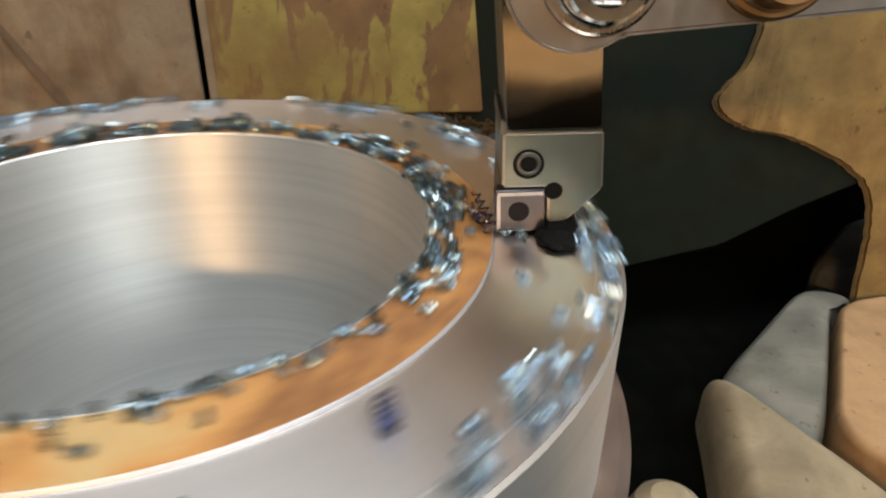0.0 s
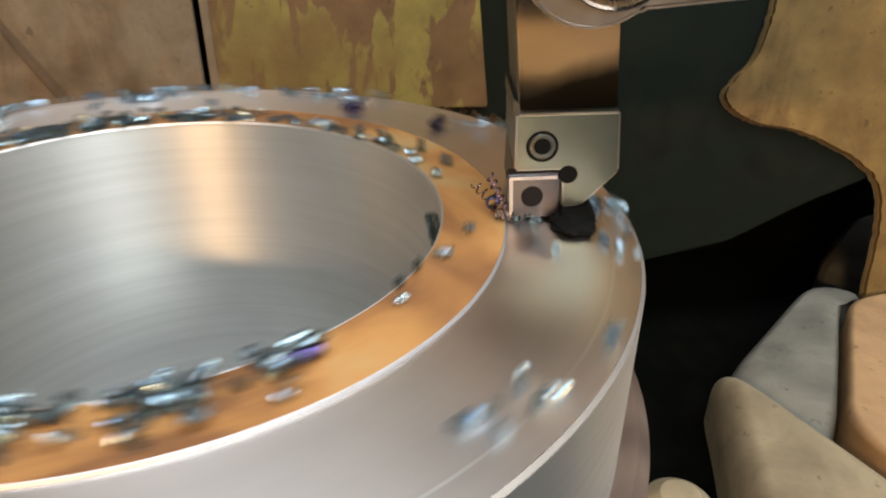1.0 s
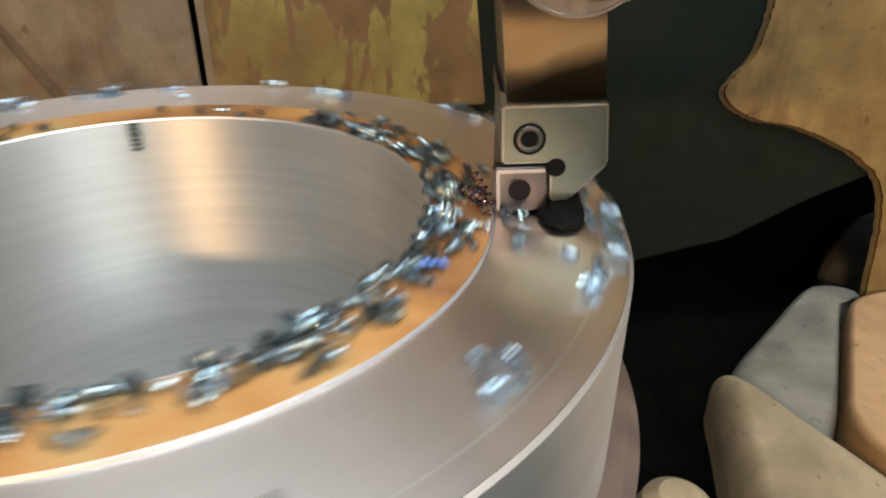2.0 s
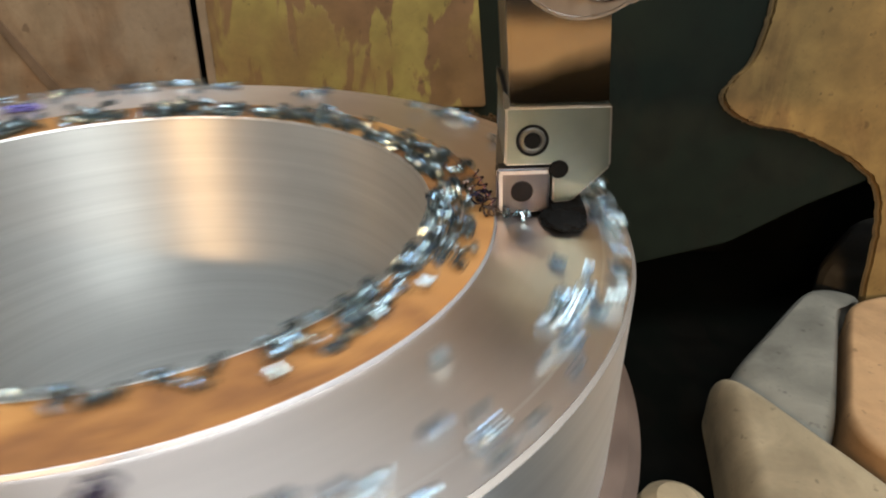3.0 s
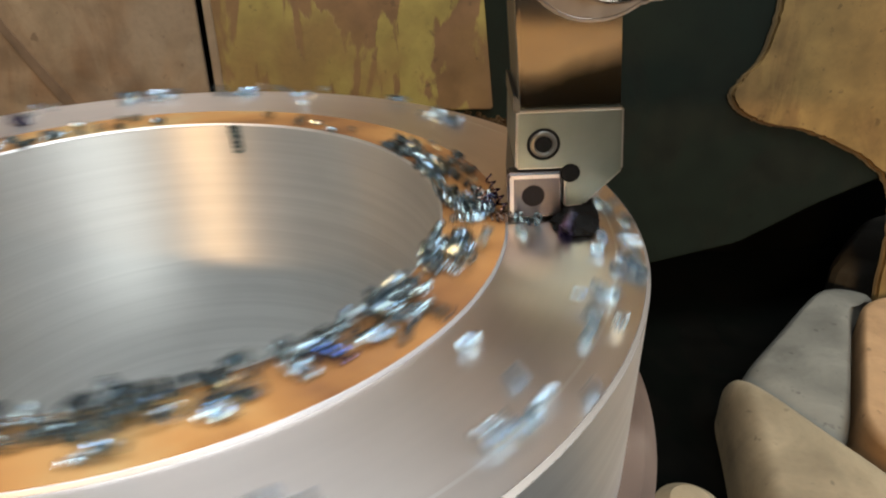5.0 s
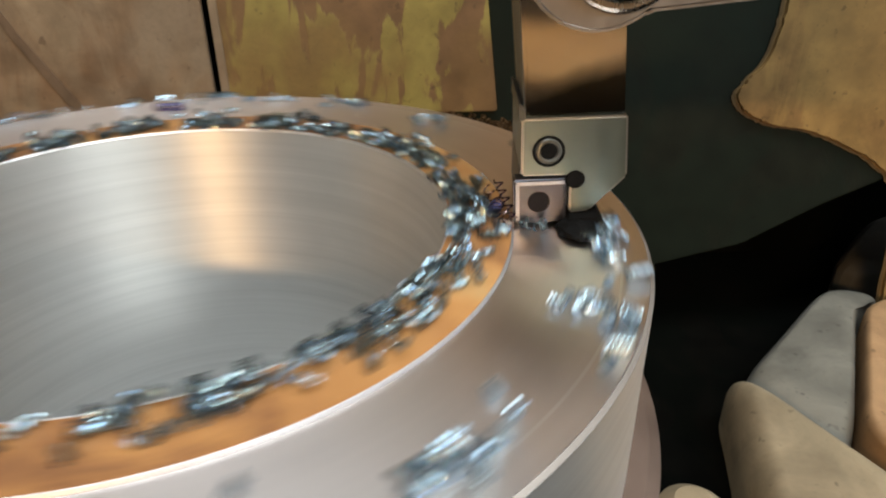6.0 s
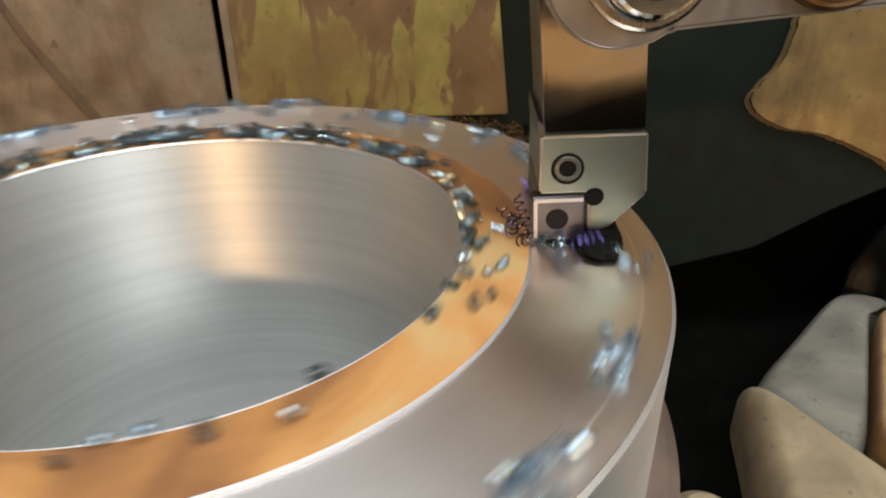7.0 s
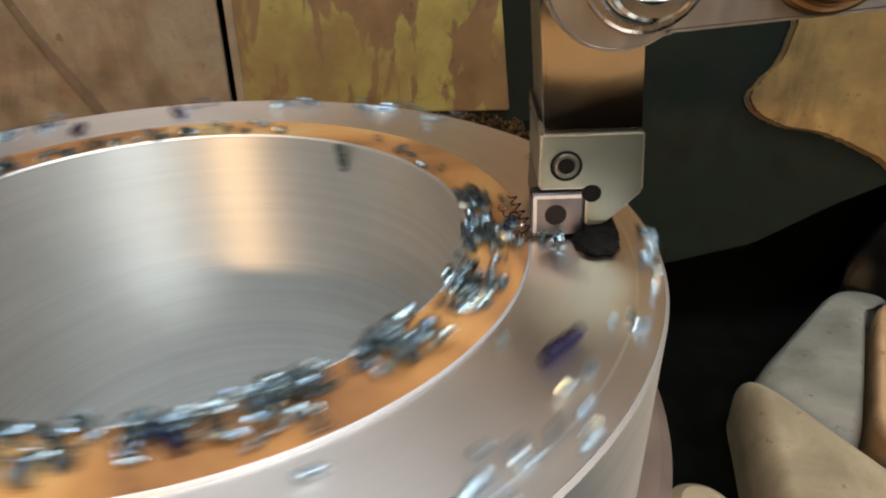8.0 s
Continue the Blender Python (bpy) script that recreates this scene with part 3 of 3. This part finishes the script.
HEAPS = ((-180, 10, 1.65), (165, 8, 1.69), (152, 10, 1.68), (140, 5, 1.70), (113, 4, 1.66), (95, 8, 1.66), (77, 10, 1.69), (66, 6, 1.70), (33, 8, 1.67), (5, 6, 1.72), (-8, 5, 1.72), (-29, 5, 1.70),
         (-36, 8, 1.66), (-57, 10, 1.68), (-75, 8, 1.61), (-105, 15, 1.66), (-133, 22, 1.65), (-150, 9, 1.63), (-174, 20, 1.64))


def chip_shapes(rng, mat, count=26):
    made = []
    for _ in range(count):
        rad = rng.uniform(0.0085, 0.0155)
        pitch = rng.uniform(0.009, 0.0145)
        c = coil(rad, pitch, rng.uniform(2.2, 6.0), pitch * rng.uniform(0.45, 0.75), 0.0025, 9, 0.16, rng)
        made.append((rad, c, heap_mesh("chip", [(c, Matrix.Identity(4))], mat)))
    return made


def chip_litter(places, shapes, mat, label, rng):
    """Chips that ride on the ring: up to 300 of them single, the rest joined."""
    top = tagged(new("metal_chips"), label, "metal chips", "chips on the ring")
    top.location = (0, 0, TOP)
    joined = []
    for i, (r, az, z, spin, tilt) in enumerate(places):
        rad, c, mesh = rng.choice(shapes)
        m = lying(r, az, z + rad * 1.05 + 0.004, spin, tilt)
        if i < 300:
            ob = new("chip", mesh)
            ob.parent = top
            ob.matrix_basis = Matrix.Translation(m.translation * U) @ m.to_3x3().to_4x4()
        else:
            joined.append((c, m))
    if joined:
        ob = new("chip_pile", heap_mesh("chip_pile", joined, mat))
        ob.parent = top
        tagged(ob, kind="stuff")
    return top


def inner_chips():
    rng = random.Random(11)
    places = []
    az_of, share = [p[0] for p in LITTER], [p[1] for p in LITTER]
    while len(places) < 600:
        az = rng.uniform(-180, 180)
        dense = float(np.interp(az, az_of, share))
        lump = 0.5 + noise.noise(Vector((az * 0.11, 3.0, 0))) + 0.5 * noise.noise(Vector((az * 0.3, 9.0, 0)))
        if rng.random() > dense * min(1.0, max(0.06, 1.3 * lump)):
            continue
        r = RI + 0.006 + abs(rng.gauss(0, 0.045 + 0.075 * dense * max(0, lump)))
        if r > RB - 0.03:
            continue
        layer = max(0, int(rng.gauss(0.1, 0.7) + max(0, lump) * dense))
        places.append((r, az, STEP + 0.019 * min(2, layer), rng.gauss(0, 55), rng.uniform(-22, 22)))
    for r, az in ((1.20, 65), (1.22, 97), (1.25, 100), (1.16, 40), (1.18, 14)):
        places.insert(0, (r, az, STEP, rng.uniform(-60, 60), 0))
    return chip_litter(places, chip_shapes(rng, SWARF), SWARF, "blue-grey curled steel chips lying along the ring's inner edge", rng)


def outer_chips():
    rng = random.Random(23)
    places = []
    for az0, n, rc in HEAPS:
        for i in range(round(n * 1.1)):
            r = min(RO - 0.03, max(RB + 0.08, rng.gauss(rc, 0.042)))
            places.append((r, rng.gauss(az0, 3.6), 0.018 * max(0, int(rng.gauss(0.3, 0.7))), rng.gauss(0, 50), rng.uniform(-14, 14)))
    for r, az in ((1.50, 62), (1.42, -50), (1.38, -22), (1.55, -148), (1.53, -150), (1.45, 170)):
        places.insert(0, (r, az, 0.0, rng.uniform(-80, 80), 0))
    return chip_litter(places, chip_shapes(rng, PALE_SWARF), PALE_SWARF, "pale blue curled steel chips heaped near the ring's rim", rng)


def loose_coils():
    """Longer violet coils that ride on the ring; each lies where it is built round the ring's axis."""
    made = []
    for i, (r, az, spin, rad, turns, z, tilt) in enumerate((
            (1.54, -20, 75, 0.019, 6, 0.0, 0), (1.17, 22, 80, 0.017, 5, STEP, 0), (1.20, -62, 30, 0.017, 4, STEP, 6),
            (1.52, 118, 20, 0.022, 4, 0.0, 0), (1.46, -222, -30, 0.022, 4, 0, 0))):
        rng = random.Random(50 + i)
        c = coil(rad, 0.026, turns, 0.017, 0.004, 14, 0.08, rng)
        ob = new("chip_coil", heap_mesh("chip_coil", [(c, lying(r, az, z + rad * 1.1 + 0.004, spin, tilt))], BLUED))
        ob.location = (0, 0, TOP)
        made.append(tagged(ob, "violet-blue coiled steel chip lying on the ring", "metal chip", "coiled chips"))
    # one coil caught on the edge of the bore and hanging inside it
    c = coil(0.022, 0.026, 5.5, 0.016, 0.004, 14, 0.06, random.Random(9))
    ob = new("chip_coil", heap_mesh("chip_coil", [(c, lying(RI - 0.024, 71.9, -0.055, 0, 78))], SWARF))
    ob.location = (0, 0, TOP)
    made.append(tagged(ob, "dark coiled chip hanging on the bore wall", "metal chip", "coiled chips"))
    return made


def fresh_chip(name, x, y, z, turn, radius, turns, mat, label):
    c = coil(radius, 0.020, turns, 0.010, 0.003, 14, 0.6, random.Random(int(1000 * abs(x + y))))
    ob = new(name, heap_mesh(name, [(c, Matrix.Identity(4))], mat))
    return tagged(ob, label, "metal chip", "fresh chips at the insert"), (x, y, z, turn)


def fresh_spring(tip, way, length, radius, turns, mat, label):
    """A long open spring curling away from the insert's tip, turning about its own axis."""
    c = coil(radius, length / turns, turns, 0.006, 0.003, 14, 0.05, random.Random(31))
    ob = new("fresh_spring", heap_mesh("fresh_spring", [(c, Matrix.Translation((length / 2, 0, 0)))], mat))
    m = Matrix.Translation(Vector((tip[0] * U, tip[1] * U, TOP + tip[2] * U))) @ Vector(way).to_track_quat("X", "Z").to_matrix().to_4x4()
    return tagged(ob, label, "metal chip", "fresh chips at the insert"), m


def throw_list():
    """Launch times and azimuths of the chips that fly off the rim, in small bursts."""
    rng = random.Random(90)
    bursts = ((0.22, 3), (0.34, 3), (0.52, 5), (0.62, 5), (0.72, 3), (0.83, 5), (1.06, 3), (1.12, 5), (1.23, 3), (1.43, 3), (1.9, 3), (2.3, 4), (2.75, 3), (2.92, 5), (3.42, 7), (3.62, 6),
              (4.42, 3), (4.9, 3), (5.3, 4), (5.91, 4), (6.42, 2), (6.92, 5), (7.15, 2), (7.42, 7), (7.8, 2))
    made = []
    for t, n in bursts:
        mid = rng.uniform(-80, -60)
        made += [(t + rng.gauss(0, 0.010), mid + rng.gauss(0, 3.5)) for _ in range(n)]
    return made


THROWS = throw_list()


def thrown_chips():
    """Chips that ride on the rim until the ring throws them off."""
    made = []
    for k, (t0, az) in enumerate(THROWS):
        rng = random.Random(200 + k)
        rad = rng.uniform(0.010, 0.018)
        c = coil(rad, rng.uniform(0.011, 0.018), rng.uniform(2.5, 6), rng.uniform(0.006, 0.012), 0.003, 10, 0.15, rng)
        ob = new("thrown_chip", heap_mesh("thrown_chip", [(c, Matrix.Identity(4))], PALE_SWARF))
        made.append(tagged(ob, "pale blue curled steel chip flung off the rim", "metal chip", "flung chips"))
    return made


def throw_rows(t0, az, k):
    rows, r, w = [], 1.74, radians(SPIN)
    a0 = radians(az)
    p0 = Vector((r * math.cos(a0), r * math.sin(a0), 0.028)) * U
    v0 = Vector((-math.sin(a0), math.cos(a0), 0)) * r * U * w * (0.70 + 0.05 * (k % 5))
    floor = -4.94 * U
    stop = math.sqrt(2 * (p0.z - floor) / 9.81)
    end = min(240, int((t0 + stop) * 30) + 2)
    launch = int(t0 * 30)
    for i in [*range(0, launch - 2, 2), *range(max(0, launch - 2), end), 240]:
        t = i / 30
        if t <= t0:
            a = a0 + w * (t - t0)
            p, turn = Vector((r * U * math.cos(a), r * U * math.sin(a), p0.z)), math.degrees(a) + 40 * k
            m = pose(p.x, p.y, TOP + p.z, 0, 0, turn)
        else:
            d = min(t - t0, stop)
            p = p0 + v0 * d + Vector((0, 0, -4.905 * d * d))
            m = pose(p.x, p.y, TOP + p.z, 0, 0, az + 40 * k) @ pose(0, 0, 0, 500 * d, 300 * d, 0)
        rows.append((t, m))
    return rows


def old_heap():
    rng = random.Random(77)
    chips = []
    for i in range(1100):
        x, y = rng.uniform(-1.5, 0.75), rng.gauss(0, 0.3)
        high = 0.27 * math.exp(-y * y / 0.12) * min(1.0, (0.85 - x) / 0.5)
        z = max(0, high) * rng.random() + 0.03
        rad = rng.uniform(0.010, 0.024)
        c = coil(rad, 0.02, rng.uniform(1, 3.0), 0.018, 0.005, 7, 0.3, rng)
        chips.append((c, Matrix.Translation((x, y, z)) @ pose(0, 0, 0, rng.uniform(0, 360), rng.uniform(-40, 40), rng.uniform(0, 360))))
    ob = new("chip_heap", heap_mesh("chip_heap", chips, OLD_SWARF))
    ob.location = (1.35 * U, 4.6 * U, TOP - 1.25 * U)
    tagged(ob, "brown heap of old chips on a ledge behind the ring", "chip heap", "", "stuff")
    g = thing("ledge", (1.4, 4.6, -1.30), "dark oily steel ledge behind the ring", "machine ledge")
    part("shelf", block(-1.7, 0.9, -0.7, 0.75, -0.15, 0.04, 0.03), PIT, g)


surroundings()
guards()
workbench()
castings()
RING = workpiece()
cutting_tool()
tool_clamp()
old_heap()
RIDERS = [inner_chips(), outer_chips(), *loose_coils()]
THROWN = thrown_chips()
FRESH = [fresh_chip("fresh_chip", 1.300, -0.150, 0.036, 35, 0.016, 2.6, BROWNED, "straw-brown chip curling off the insert"),
         fresh_chip("fresh_chip", 1.365, -0.140, 0.022, -40, 0.012, 1.8, SWARF, "bright curled chip under the insert"),
         fresh_chip("fresh_chip", 1.420, -0.160, 0.022, 24, 0.014, 2.0, SWARF, "small grey chip fallen below the insert"),
         fresh_chip("fresh_chip", 1.270, -0.085, 0.055, 78, 0.020, 3.4, BLUED, "violet curled chip beside the insert")]

SPRINGS = [fresh_spring((1.320, -0.115, 0.018), (-0.55, 0.60, 0.42), 0.17, 0.018, 5.5, BROWNED, "long brown spring-shaped chip curling off the insert"),
           fresh_spring((1.325, -0.105, 0.030), (-0.42, 0.50, 0.80), 0.15, 0.015, 5.0, DUSKY, "violet spring-shaped chip rising beside the insert")]


def motions():
    steps = [i / 15 for i in range(121)]
    for ob in RING:
        z = ob.location.z
        walk(ob, [(t, pose(0, 0, z, 0, 0, SPIN * (t - PHASE) + 7.3 * 360)) for t in steps])
    for ob in RIDERS:
        walk(ob, [(t, pose(0, 0, TOP, 0, 0, SPIN * (t - PHASE))) for t in steps])
    for k, (ob, (t0, az)) in enumerate(zip(THROWN, THROWS)):
        walk(ob, throw_rows(t0, az, k))
    for k, (ob, (x, y, z, turn)) in enumerate(FRESH):
        walk(ob, [(t, pose(x * U, y * U, TOP + z * U, 0, 0, turn + 10 * math.sin(5 * t + k)) @ pose(0, 0, 0, 700 * t)) for t in steps])
    for k, (ob, m) in enumerate(SPRINGS):
        walk(ob, [(t, m @ pose(0, 0, 0, -900 * t, 6 * math.sin(4 * t + k), 5 * math.sin(7 * t))) for t in steps])


motions()
